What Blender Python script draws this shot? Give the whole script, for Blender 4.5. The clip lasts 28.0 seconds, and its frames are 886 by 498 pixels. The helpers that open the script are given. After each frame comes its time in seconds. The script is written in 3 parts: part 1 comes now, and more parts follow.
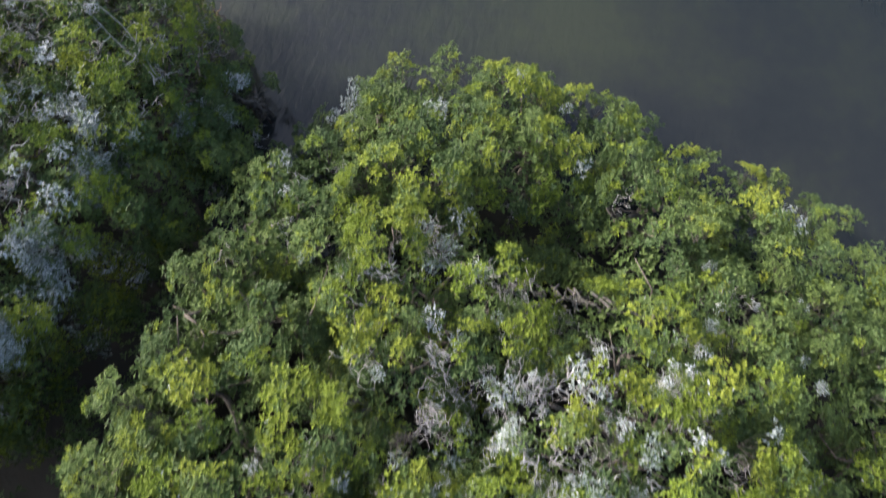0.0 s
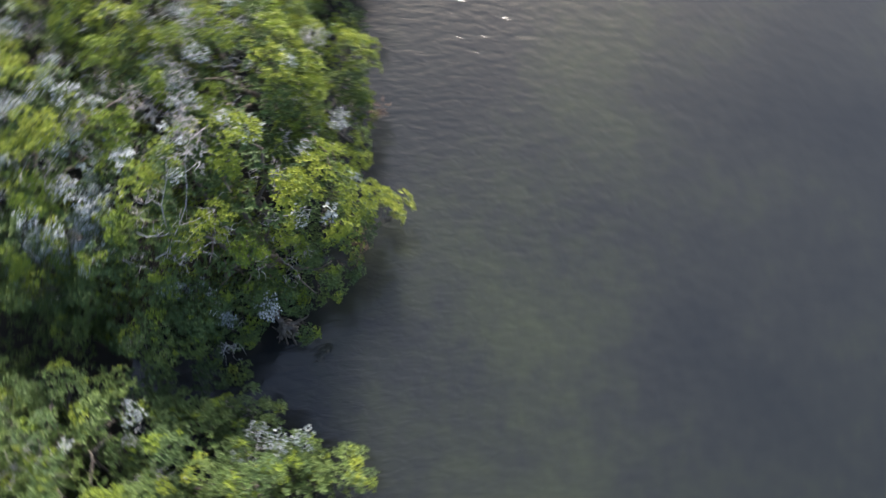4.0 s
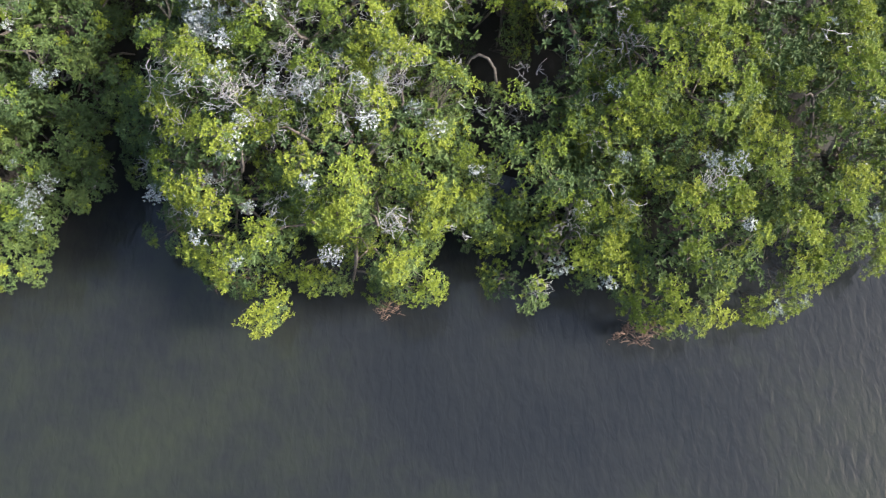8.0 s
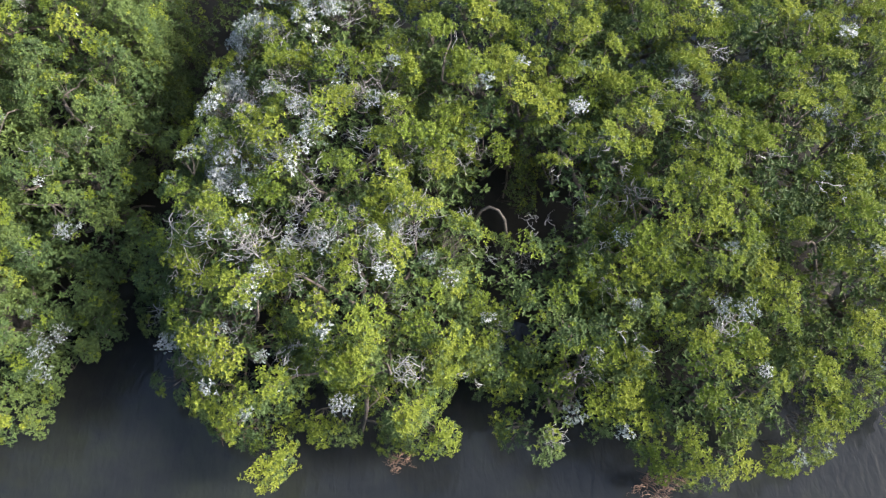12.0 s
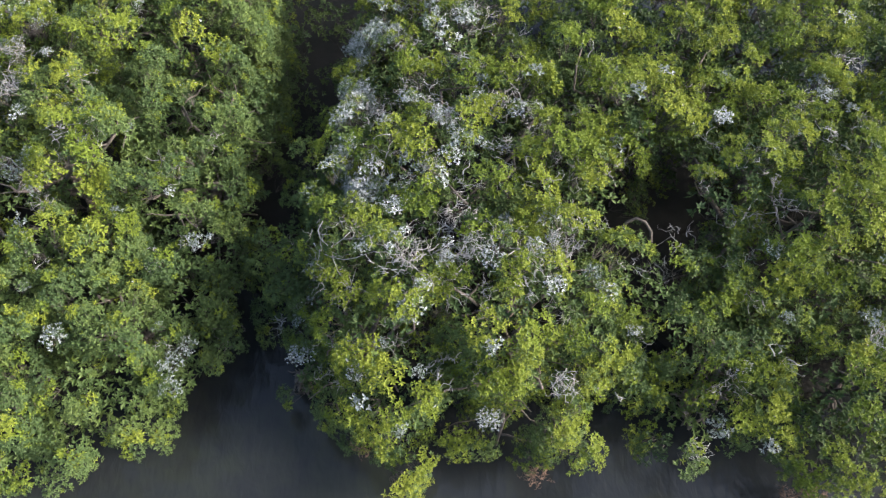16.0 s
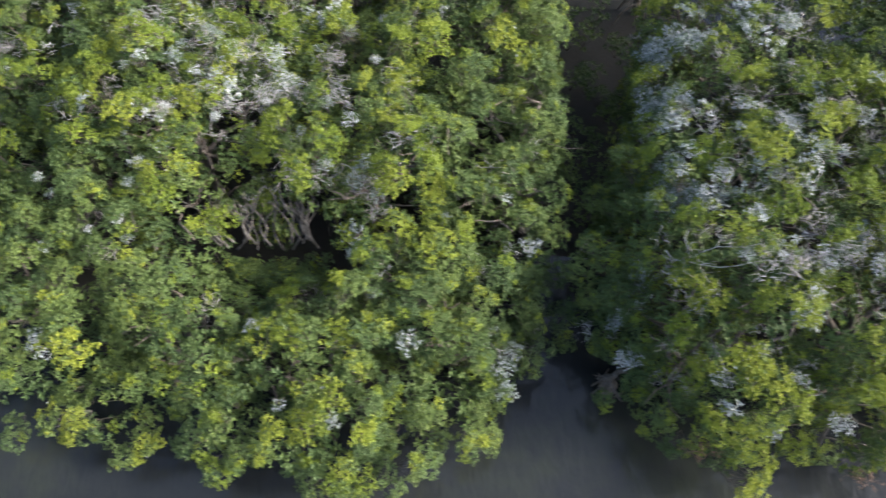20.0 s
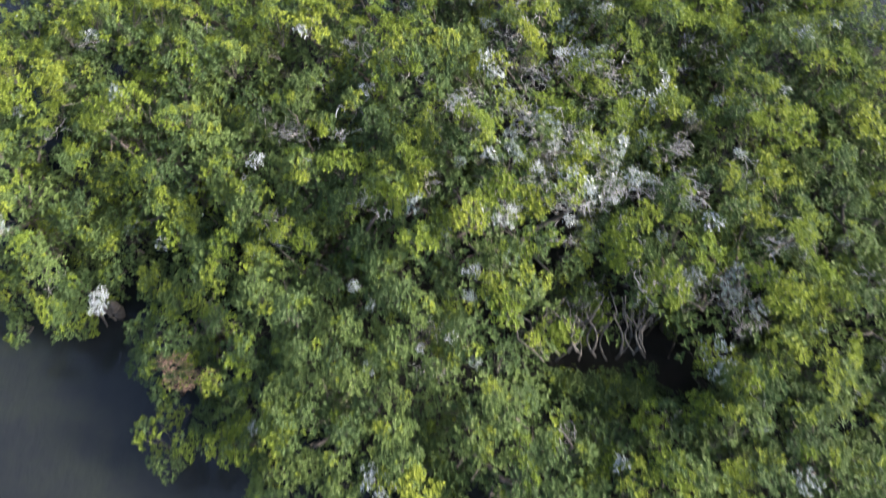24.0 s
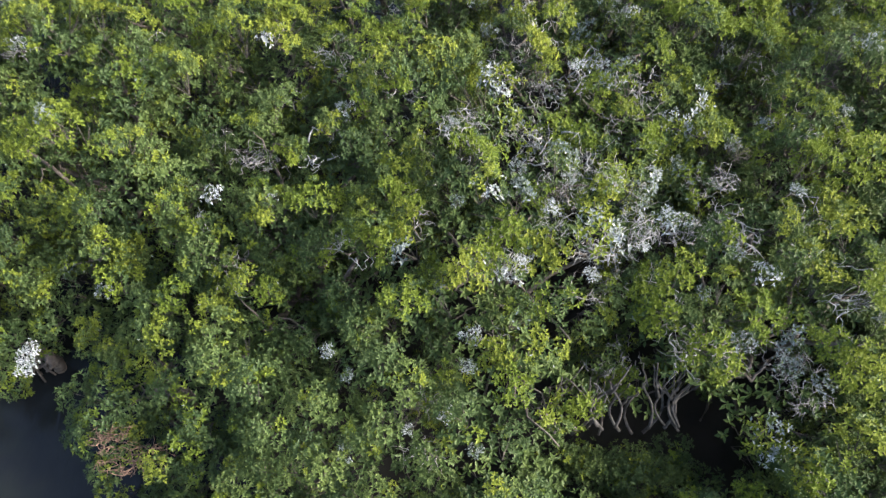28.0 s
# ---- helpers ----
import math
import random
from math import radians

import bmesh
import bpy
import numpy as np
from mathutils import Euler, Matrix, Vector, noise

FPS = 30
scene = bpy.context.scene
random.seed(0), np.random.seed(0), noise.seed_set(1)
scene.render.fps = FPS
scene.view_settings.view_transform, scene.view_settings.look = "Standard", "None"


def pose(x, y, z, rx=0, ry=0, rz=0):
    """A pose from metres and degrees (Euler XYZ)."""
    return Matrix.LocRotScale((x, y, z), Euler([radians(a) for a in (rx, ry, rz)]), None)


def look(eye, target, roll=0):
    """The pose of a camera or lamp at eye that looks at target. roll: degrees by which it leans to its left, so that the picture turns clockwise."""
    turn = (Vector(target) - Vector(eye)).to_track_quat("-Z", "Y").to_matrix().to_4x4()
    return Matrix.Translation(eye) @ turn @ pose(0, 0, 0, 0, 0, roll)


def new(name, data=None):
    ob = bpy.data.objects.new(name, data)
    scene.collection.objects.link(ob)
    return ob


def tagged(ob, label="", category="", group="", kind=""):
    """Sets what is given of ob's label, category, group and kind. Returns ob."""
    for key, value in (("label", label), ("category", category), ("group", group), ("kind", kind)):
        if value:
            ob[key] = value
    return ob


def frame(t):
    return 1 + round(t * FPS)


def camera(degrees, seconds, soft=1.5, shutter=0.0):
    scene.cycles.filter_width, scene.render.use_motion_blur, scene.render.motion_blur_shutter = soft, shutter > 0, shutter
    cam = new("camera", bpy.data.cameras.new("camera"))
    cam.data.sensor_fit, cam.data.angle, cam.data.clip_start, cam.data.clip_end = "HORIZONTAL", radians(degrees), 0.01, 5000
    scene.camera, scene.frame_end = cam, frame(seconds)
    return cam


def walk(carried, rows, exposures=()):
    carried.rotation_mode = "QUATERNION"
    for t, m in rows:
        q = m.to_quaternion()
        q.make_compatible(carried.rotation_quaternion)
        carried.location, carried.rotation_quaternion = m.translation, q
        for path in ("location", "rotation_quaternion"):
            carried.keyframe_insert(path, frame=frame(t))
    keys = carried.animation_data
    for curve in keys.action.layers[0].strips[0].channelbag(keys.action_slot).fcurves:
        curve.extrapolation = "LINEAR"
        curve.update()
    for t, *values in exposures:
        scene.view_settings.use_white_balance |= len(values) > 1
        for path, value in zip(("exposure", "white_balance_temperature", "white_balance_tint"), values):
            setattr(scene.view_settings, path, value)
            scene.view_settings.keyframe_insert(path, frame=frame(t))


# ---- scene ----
cam = camera(64.3, 28.0, soft=1.3, shutter=0.8)
PATH = [
    (0, (-14.439, 13.88, 17.983), (-14.303, 13.322, 16.068), 3.0),
    (0.5, (-14.149, 12.786, 17.964), (-14.015, 12.225, 16.049), 3.2),
    (1, (-13.831, 11.617, 17.898), (-13.701, 11.052, 15.984), 3.5),
    (1.5, (-13.558, 10.461, 17.858), (-13.423, 9.888, 15.947), 3.3),
    (2, (-13.27, 9.146, 17.808), (-13.115, 8.574, 15.898), 2.5),
    (2.5, (-13.199, 7.524, 17.793), (-12.909, 7.001, 15.884), -2.1),
    (4.5, (-9.578, 1.189, 17.809), (-8.994, 1.39, 15.907), -0.0),
    (5, (-7.768, 0.035, 17.868), (-7.31, 0.431, 15.962), -0.4),
    (5.5, (-5.977, -0.661, 17.845), (-5.692, -0.124, 15.94), -0.7),
    (6, (-4.266, -1.006, 17.789), (-4.155, -0.394, 15.889), -1.0),
    (6.5, (-2.768, -0.91, 17.804), (-2.778, -0.283, 15.904), -0.4),
    (7, (-1.506, -0.644, 17.838), (-1.514, -0.015, 15.94), -0.1),
    (7.5, (-0.385, -0.289, 17.9), (-0.399, 0.338, 16.001), -0.6),
    (8, (0.071, -0.138, 17.948), (0.058, 0.49, 16.049), -0.6),
    (8.5, (0.214, -0.079, 17.996), (0.2, 0.549, 16.097), -0.7),
    (9, (0.249, -0.088, 18.001), (0.238, 0.559, 16.109), -0.4),
    (9.5, (0.265, -0.087, 18.021), (0.251, 0.621, 16.151), -0.7),
    (10, (0.242, -0.162, 17.994), (0.221, 0.649, 16.165), -1.1),
    (10.5, (0.132, -0.139, 18.034), (0.112, 0.76, 16.248), -0.9),
    (11, (0.008, -0.079, 18.072), (-0.01, 0.895, 16.326), -0.7),
    (11.5, (-0.066, -0.075, 18.08), (-0.082, 0.918, 16.344), -0.6),
    (13.5, (-1.538, 0.089, 18.131), (-1.546, 1.078, 16.393), -0.3),
    (14, (-2.297, 0.149, 18.135), (-2.298, 1.135, 16.395), 0.1),
    (14.5, (-3.035, 0.244, 18.138), (-3.038, 1.228, 16.397), -0.0),
    (15, (-3.527, 0.267, 18.118), (-3.523, 1.254, 16.379), 0.4),
    (15.5, (-3.612, 0.261, 18.081), (-3.604, 1.251, 16.343), 0.5),
    (16, (-3.732, 0.273, 18.0), (-3.718, 1.268, 16.265), 0.9),
    (16.5, (-3.968, 0.286, 17.967), (-3.962, 1.282, 16.232), 0.5),
    (17, (-4.414, 0.291, 17.994), (-4.422, 1.287, 16.26), -0.2),
    (17.5, (-5.305, 0.358, 18.093), (-5.303, 1.345, 16.353), 0.4),
    (18, (-6.194, 0.398, 18.083), (-6.206, 1.381, 16.341), -0.4),
    (18.5, (-7.362, 0.318, 18.157), (-7.36, 1.301, 16.415), 0.2),
    (19, (-8.677, 0.293, 18.142), (-8.675, 1.28, 16.402), 0.1),
    (19.5, (-10.075, 0.467, 18.275), (-10.069, 1.437, 16.526), 0.4),
    (20, (-11.571, 0.49, 18.258), (-11.563, 1.465, 16.512), 0.5),
    (20.5, (-13.145, 0.515, 18.192), (-13.132, 1.499, 16.451), 0.7),
    (21, (-14.838, 0.639, 18.156), (-14.816, 1.622, 16.414), 1.1),
    (21.5, (-16.494, 0.712, 18.17), (-16.47, 1.691, 16.426), 1.1),
    (23.5, (-19.209, 2.191, 17.695), (-19.231, 3.193, 15.964), -1.0),
    (24, (-19.357, 3.474, 17.654), (-19.369, 4.476, 15.923), -0.7),
    (24.5, (-19.41, 4.917, 17.693), (-19.422, 5.917, 15.961), -0.7),
    (25, (-19.349, 5.653, 17.7), (-19.364, 6.658, 15.972), -0.9),
    (25.5, (-19.288, 5.915, 17.764), (-19.305, 6.916, 16.033), -1.1),
    (26, (-19.305, 5.965, 17.585), (-19.317, 6.968, 15.855), -0.8),
    (26.5, (-19.277, 5.887, 17.169), (-19.289, 6.893, 15.44), -0.7),
    (27, (-19.234, 5.775, 16.735), (-19.247, 6.782, 15.007), -0.8),
    (27.5, (-19.255, 5.752, 16.313), (-19.264, 6.751, 14.58), -0.6),
    (28, (-19.296, 5.729, 15.815), (-19.3, 6.728, 14.082), -0.3),
]
EXPOSURES = [(0.0, 1.48), (1.0, 1.58), (2.5, 1.66), (4.5, 1.74), (9.0, 1.62), (16.0, 1.50), (20.0, 1.66), (24.0, 1.72), (26.0, 1.54), (28.0, 1.58)]
walk(cam, [(t, look(eye, target, roll)) for t, eye, target, roll in PATH], EXPOSURES)

# ---- sky and sun: hazy light, the veiled sun in the east ----
SUN_ELEVATION, SUN_AZIMUTH = 30.0, 97.0   # degrees; azimuth from north (+y) towards east (+x)
world = bpy.data.worlds.new("sky")
scene.world = world
world.use_nodes = True
wn, wl = world.node_tree.nodes, world.node_tree.links
wn.clear()
sky = wn.new("ShaderNodeTexSky")
sky.sky_type = "NISHITA"
sky.sun_disc = False
sky.sun_elevation, sky.sun_rotation = radians(SUN_ELEVATION), radians(SUN_AZIMUTH)
sky.air_density, sky.dust_density, sky.ozone_density = 1.0, 3.5, 0.6
back = wn.new("ShaderNodeBackground")
back.inputs["Strength"].default_value = 0.145
wout = wn.new("ShaderNodeOutputWorld")
wl.new(sky.outputs[0], back.inputs["Color"])
wl.new(back.outputs[0], wout.inputs["Surface"])

sun_data = bpy.data.lights.new("sun", "SUN")
sun_data.energy, sun_data.angle, sun_data.color = 4.1, radians(16.0), (1.0, 0.95, 0.87)
sun = new("sun", sun_data)
e, a = radians(SUN_ELEVATION), radians(SUN_AZIMUTH)
toward = Vector((math.sin(a) * math.cos(e), math.cos(a) * math.cos(e), math.sin(e)))
sun.matrix_world = look(tuple(toward * 60), (0, 0, 0))

# ---- materials ----
def material(name, rough=0.7):
    m = bpy.data.materials.new(name)
    m.use_nodes = True
    nt = m.node_tree
    b = nt.nodes["Principled BSDF"]
    b.inputs["Roughness"].default_value = rough
    return m, nt.nodes, nt.links, b


def ramp(nodes, stops):
    r = nodes.new("ShaderNodeValToRGB")
    el = r.color_ramp.elements
    while len(el) < len(stops):
        el.new(0.5)
    for one, (at, rgb) in zip(el, stops):
        one.position, one.color = at, (*rgb, 1)
    return r


def noise_node(nodes, links, scale, detail=4.0, coord="Object", rough=0.55):
    c = nodes.new("ShaderNodeTexCoord")
    n = nodes.new("ShaderNodeTexNoise")
    n.inputs["Scale"].default_value, n.inputs["Detail"].default_value = scale, detail
    n.inputs["Roughness"].default_value = rough
    links.new(c.outputs[coord], n.inputs["Vector"])
    return n


def leaf_material(name, stops, through_light, rough, gloss):
    m, n, l, b = material(name, rough)
    geo = n.new("ShaderNodeNewGeometry")
    info = n.new("ShaderNodeObjectInfo")
    mix = n.new("ShaderNodeMath")
    mix.operation = "MULTIPLY_ADD"
    mix.inputs[1].default_value = 0.32
    half = n.new("ShaderNodeMath")
    half.operation = "MULTIPLY"
    half.inputs[1].default_value = 0.68
    l.new(info.outputs["Random"], half.inputs[0])
    l.new(geo.outputs["Random Per Island"], mix.inputs[0])
    l.new(half.outputs[0], mix.inputs[2])
    r = ramp(n, stops)
    l.new(mix.outputs[0], r.inputs[0])
    l.new(r.outputs[0], b.inputs["Base Color"])
    b.inputs["Specular IOR Level"].default_value = gloss
    tr = n.new("ShaderNodeBsdfTranslucent")
    l.new(r.outputs[0], tr.inputs["Color"])
    ms = n.new("ShaderNodeMixShader")
    ms.inputs[0].default_value = through_light
    out = n["Material Output"]
    l.new(b.outputs[0], ms.inputs[1])
    l.new(tr.outputs[0], ms.inputs[2])
    l.new(ms.outputs[0], out.inputs["Surface"])
    return m


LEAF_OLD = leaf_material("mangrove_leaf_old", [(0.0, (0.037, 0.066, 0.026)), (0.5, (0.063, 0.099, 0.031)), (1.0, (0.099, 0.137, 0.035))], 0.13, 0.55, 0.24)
LEAF_YOUNG = leaf_material("mangrove_leaf_young", [(0.0, (0.092, 0.138, 0.020)), (0.5, (0.142, 0.184, 0.027)), (1.0, (0.204, 0.235, 0.036))], 0.24, 0.55, 0.18)
LEAF_WHITE = leaf_material("leaf_with_droppings", [(0.0, (0.13, 0.16, 0.15)), (0.45, (0.36, 0.39, 0.41)), (1.0, (0.64, 0.655, 0.685))], 0.08, 0.85, 0.2)

LEAF_DUSTY = leaf_material("dusty_leaf", [(0.0, (0.088, 0.118, 0.102)), (0.5, (0.185, 0.215, 0.210)), (1.0, (0.39, 0.415, 0.43))], 0.10, 0.8, 0.2)


def bark_material(name, dark, light, scale=9.0):
    m, n, l, b = material(name, 0.88)
    t = noise_node(n, l, scale, 6.0)
    r = ramp(n, [(0.30, dark), (0.72, light)])
    l.new(t.outputs["Fac"], r.inputs[0])
    l.new(r.outputs[0], b.inputs["Base Color"])
    bump = n.new("ShaderNodeBump")
    bump.inputs["Strength"].default_value, bump.inputs["Distance"].default_value = 0.5, 0.02
    fine = noise_node(n, l, scale * 5, 3.0)
    l.new(fine.outputs["Fac"], bump.inputs["Height"])
    l.new(bump.outputs[0], b.inputs["Normal"])
    return m


BARK = bark_material("mangrove_bark", (0.055, 0.045, 0.039), (0.16, 0.135, 0.12))
TWIG = bark_material("grey_twig", (0.115, 0.110, 0.113), (0.37, 0.355, 0.36))
TWIG_WHITE = bark_material("twig_with_droppings", (0.13, 0.13, 0.135), (0.40, 0.405, 0.42), 14.0)
# limbs of the long slot, with the overhang's shade in their colour
LIMB = bark_material("grey_limb_shade_toned", (0.03, 0.027, 0.025), (0.115, 0.105, 0.10))
# twig colour darkened for shade inside the sprays; one nest kind shares it
TWIG_DARK = bark_material("shade_toned_twig", (0.028, 0.024, 0.021), (0.085, 0.074, 0.066))
TWIG_BROWN = bark_material("brown_twig", (0.09, 0.055, 0.04), (0.24, 0.15, 0.11))
# mud coloured near black, which puts the shade under the trees into it
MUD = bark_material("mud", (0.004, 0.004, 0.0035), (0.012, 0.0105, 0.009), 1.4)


def water_material():
    m, n, l, b = material("shallow_water", 0.06)
    b.inputs["IOR"].default_value = 1.33
    b.inputs["Specular IOR Level"].default_value = 0.6
    big = noise_node(n, l, 0.16, 4.0)
    fine = noise_node(n, l, 2.2, 7.0)
    add = n.new("ShaderNodeMath")
    add.operation = "MULTIPLY_ADD"
    add.inputs[1].default_value = 0.35
    l.new(fine.outputs["Fac"], add.inputs[0])
    l.new(big.outputs["Fac"], add.inputs[2])
    r = ramp(n, [(0.50, (0.0098, 0.0115, 0.0138)), (0.68, (0.0135, 0.0152, 0.0165)), (0.95, (0.022, 0.026, 0.0185))])
    c = n.new("ShaderNodeTexCoord")

    def patch(x, y, turned, long, wide):
        at = n.new("ShaderNodeMapping")
        at.vector_type = "TEXTURE"
        at.inputs["Location"].default_value = (x, y, 0)
        at.inputs["Rotation"].default_value = (0, 0, radians(turned))
        at.inputs["Scale"].default_value = (long, wide, 10)
        l.new(c.outputs["Object"], at.inputs["Vector"])
        g = n.new("ShaderNodeTexGradient")
        g.gradient_type = "SPHERICAL"
        l.new(at.outputs[0], g.inputs["Vector"])
        return g.outputs["Fac"]

    # a weedy shoal along the shore, and deeper green water beyond it
    shoal = n.new("ShaderNodeMath")
    shoal.operation = "MULTIPLY_ADD"
    shoal.inputs[1].default_value = 0.24
    l.new(patch(-10.5, -0.4, -8, 13.0, 3.6), shoal.inputs[0])
    l.new(add.outputs[0], shoal.inputs[2])
    l.new(shoal.outputs[0], r.inputs[0])
    deep = n.new("ShaderNodeMix")
    deep.data_type = "RGBA"
    l.new(patch(-30.0, -14.0, 20, 24.0, 19.0), deep.inputs[0])
    l.new(r.outputs[0], deep.inputs[6])
    deep.inputs[7].default_value = (0.006, 0.009, 0.008, 1)
    l.new(deep.outputs[2], b.inputs["Base Color"])
    turn = n.new("ShaderNodeMapping")
    turn.inputs["Rotation"].default_value = (0, 0, radians(-35))
    turn.inputs["Scale"].default_value = (1.0, 0.42, 1.0)
    l.new(c.outputs["Object"], turn.inputs["Vector"])
    waves = n.new("ShaderNodeTexNoise")
    waves.inputs["Scale"].default_value, waves.inputs["Detail"].default_value = 4.6, 3.0
    waves.inputs["Distortion"].default_value = 0.4
    l.new(turn.outputs[0], waves.inputs["Vector"])
    bump = n.new("ShaderNodeBump")
    bump.inputs["Strength"].default_value, bump.inputs["Distance"].default_value = 0.8, 0.024
    l.new(waves.outputs["Fac"], bump.inputs["Height"])
    l.new(bump.outputs[0], b.inputs["Normal"])
    return m


WATER = water_material()


def paint_material():
    m, n, l, b = material("weathered_white_paint", 0.5)
    t = noise_node(n, l, 6.0)
    r = ramp(n, [(0.3, (0.62, 0.62, 0.60)), (0.7, (0.80, 0.80, 0.79))])
    l.new(t.outputs["Fac"], r.inputs[0])
    l.new(r.outputs[0], b.inputs["Base Color"])
    return m


PAINT = paint_material()

# ---- helpers for meshes ----
def mesh_of(name, verts, faces, mats, slots=None, smooth=False):
    me = bpy.data.meshes.new(name)
    me.from_pydata([tuple(v) for v in verts], [], faces)
    for m in mats:
        me.materials.append(m)
    if slots is not None:
        me.polygons.foreach_set("material_index", np.asarray(slots, dtype=np.int32))
    if smooth:
        me.polygons.foreach_set("use_smooth", np.ones(len(me.polygons), dtype=bool))
    me.update()
    return me


def child(name, me, parent, m=None, label=""):
    ob = new(name, me)
    ob.parent = parent
    if m is not None:
        ob.matrix_basis = m
    if label:
        tagged(ob, label)
    return ob


class Tubes:
    """Tapered bent tubes gathered in one mesh."""

    def __init__(self):
        self.v, self.f = [], []

    def add(self, pts, radii, sides=5):
        pts = [np.array(p, float) for p in pts]
        base = len(self.v)
        for k, p in enumerate(pts):
            d = pts[min(k + 1, len(pts) - 1)] - pts[max(k - 1, 0)]
            d = d / (np.linalg.norm(d) + 1e-9)
            side = np.cross(d, (0.0, 0.0, 1.0) if abs(d[2]) < 0.9 else (1.0, 0.0, 0.0))
            side /= np.linalg.norm(side)
            other = np.cross(d, side)
            for s in range(sides):
                w = 2 * math.pi * s / sides
                self.v.append(p + radii[k] * (math.cos(w) * side + math.sin(w) * other))
        for k in range(len(pts) - 1):
            for s in range(sides):
                i, j = base + k * sides + s, base + k * sides + (s + 1) % sides
                self.f.append((i, j, j + sides, i + sides))
        self.f.append(tuple(base + (len(pts) - 1) * sides + s for s in range(sides)))
        self.f.append(tuple(base + s for s in reversed(range(sides))))
        return self

    def mesh(self, name, mat):
        return mesh_of(name, self.v, self.f, [mat], smooth=True)


def bent(rng, a, b, n=5, wander=0.12, sag=0.0):
    """Points of a wandering line from a to b."""
    a, b = np.array(a, float), np.array(b, float)
    size = np.linalg.norm(b - a)
    out = []
    off = np.zeros(3)
    for k in range(n + 1):
        u = k / n
        if 0 < k < n:
            off = off + rng.normal(0, wander * size / n, 3)
        out.append(a + (b - a) * u + off * math.sin(math.pi * min(u * 1.15, 1.0)) + np.array((0, 0, sag * math.sin(math.pi * u))))
    return out


def curved(rng, a, b, n, bow):
    """Points of a smoothly winding line from a to b."""
    a, b = np.array(a, float), np.array(b, float)
    size = np.linalg.norm(b - a)
    one, two, three = (rng.normal(0, bow * size, 3) for _ in range(3))
    return [a + (b - a) * u + one * math.sin(math.pi * u) + 0.6 * two * math.sin(2 * math.pi * u) + 0.4 * three * math.sin(3 * math.pi * u) for u in np.linspace(0, 1, n + 1)]


# ---- plan of the island: its shore, its gaps, its trees ----
SHORE_WEST = [(-31.0, 25.6), (-32.2, 23.0), (-33.2, 20.6), (-34.2, 15.0), (-33.4, 12.2), (-31.8, 11.3), (-30.5, 10.5), (-29.3, 10.0), (-28.8, 10.2),
              (-28.6, 11.2), (-27.85, 11.1), (-27.45, 10.2), (-27.0, 9.3), (-26.2, 8.5), (-26.5, 7.6), (-25.5, 7.2), (-24.4, 6.7), (-23.8, 5.9),
              (-22.4, 5.0), (-21.2, 4.9), (-19.6, 4.0), (-18.3, 4.7), (-17.5, 3.9), (-15.7, 3.3), (-13.5, 3.25), (-11.7, 3.75), (-11.4, 4.25), (-10.5, 4.25),
              (-10.0, 4.8), (-8.95, 5.6), (-8.9, 6.4), (-8.75, 7.6), (-8.35, 7.5)]
SHORE_EAST = [(-7.95, 6.4), (-7.0, 5.3), (-5.9, 4.3), (-4.8, 3.3), (-4.3, 3.4), (-4.0, 4.0), (-3.3, 4.4), (-2.0, 4.5), (-1.4, 3.6), (-0.6, 3.8),
              (0.0, 4.1), (0.0, 5.1), (1.0, 5.4), (1.2, 4.7), (0.8, 3.9), (1.5, 3.2), (2.1, 3.7), (3.1, 4.0), (4.5, 3.8), (4.6, 3.4), (6.1, 3.1),
              (7.4, 3.8), (8.4, 4.0), (9.3, 4.6), (10.4, 4.9), (11.5, 5.8), (13.4, 8.0), (14.6, 12.0), (14.8, 16.0), (12.0, 19.0), (2.0, 20.5),
              (-2.0, 23.5), (-8.0, 26.0), (-20.0, 26.0)]
SHORE = np.array(SHORE_WEST + SHORE_EAST)
# openings in the canopy: line from, line to, half width, height of the canopy at its rim
GAPS = [((-8.55, 7.4), (-8.4, 9.4), 0.05, 2.3), ((-8.4, 9.6), (-8.15, 10.2), 0.5, 3.0), ((-8.15, 10.2), (-7.7, 11.2), 0.68, 3.4), ((-7.7, 11.2), (-7.35, 13.0), 0.82, 3.6),
        ((-7.35, 13.0), (-7.15, 15.2), 1.12, 3.8), ((-7.15, 15.2), (-6.8, 19.0), 1.3, 4.0), ((-6.7, 19.0), (-6.8, 24.0), 0.8, 4.2),
        ((1.18, 8.85), (1.40, 9.7), 0.68, 5.1), ((-17.2, 8.95), (-14.5, 9.09), 0.56, 3.7), ((-17.1, 8.1), (-14.4, 8.35), 0.0, 2.0)]
# places where the canopy stands higher or lower than its neighbours: x, y, metres up, radius
SWELLS = [(1.8, 6.9, 1.2, 0.9), (0.9, 7.6, 1.0, 0.6), (6.4, 6.9, -0.7, 0.8), (-1.2, 5.8, -0.9, 0.6), (-0.2, 6.9, -0.5, 0.6), (-9.5, 8.8, 0.6, 0.9), (-5.6, 10.2, -0.9, 0.5), (-5.7, 10.9, -0.9, 0.6),
          (-6.4, 8.6, 0.5, 0.6), (-7.2, 6.9, -1.1, 0.6), (-10.2, 6.0, -0.5, 0.5), (-13.1, 9.9, -1.1, 0.6), (-15.2, 5.3, -0.4, 0.7), (-19.2, 9.3, -0.5, 0.8), (-21.1, 5.8, -0.4, 0.7),
          (-16.0, 10.6, 0.7, 0.8), (-14.6, 10.8, 0.4, 0.7), (-15.6, 7.3, -0.5, 0.9)]
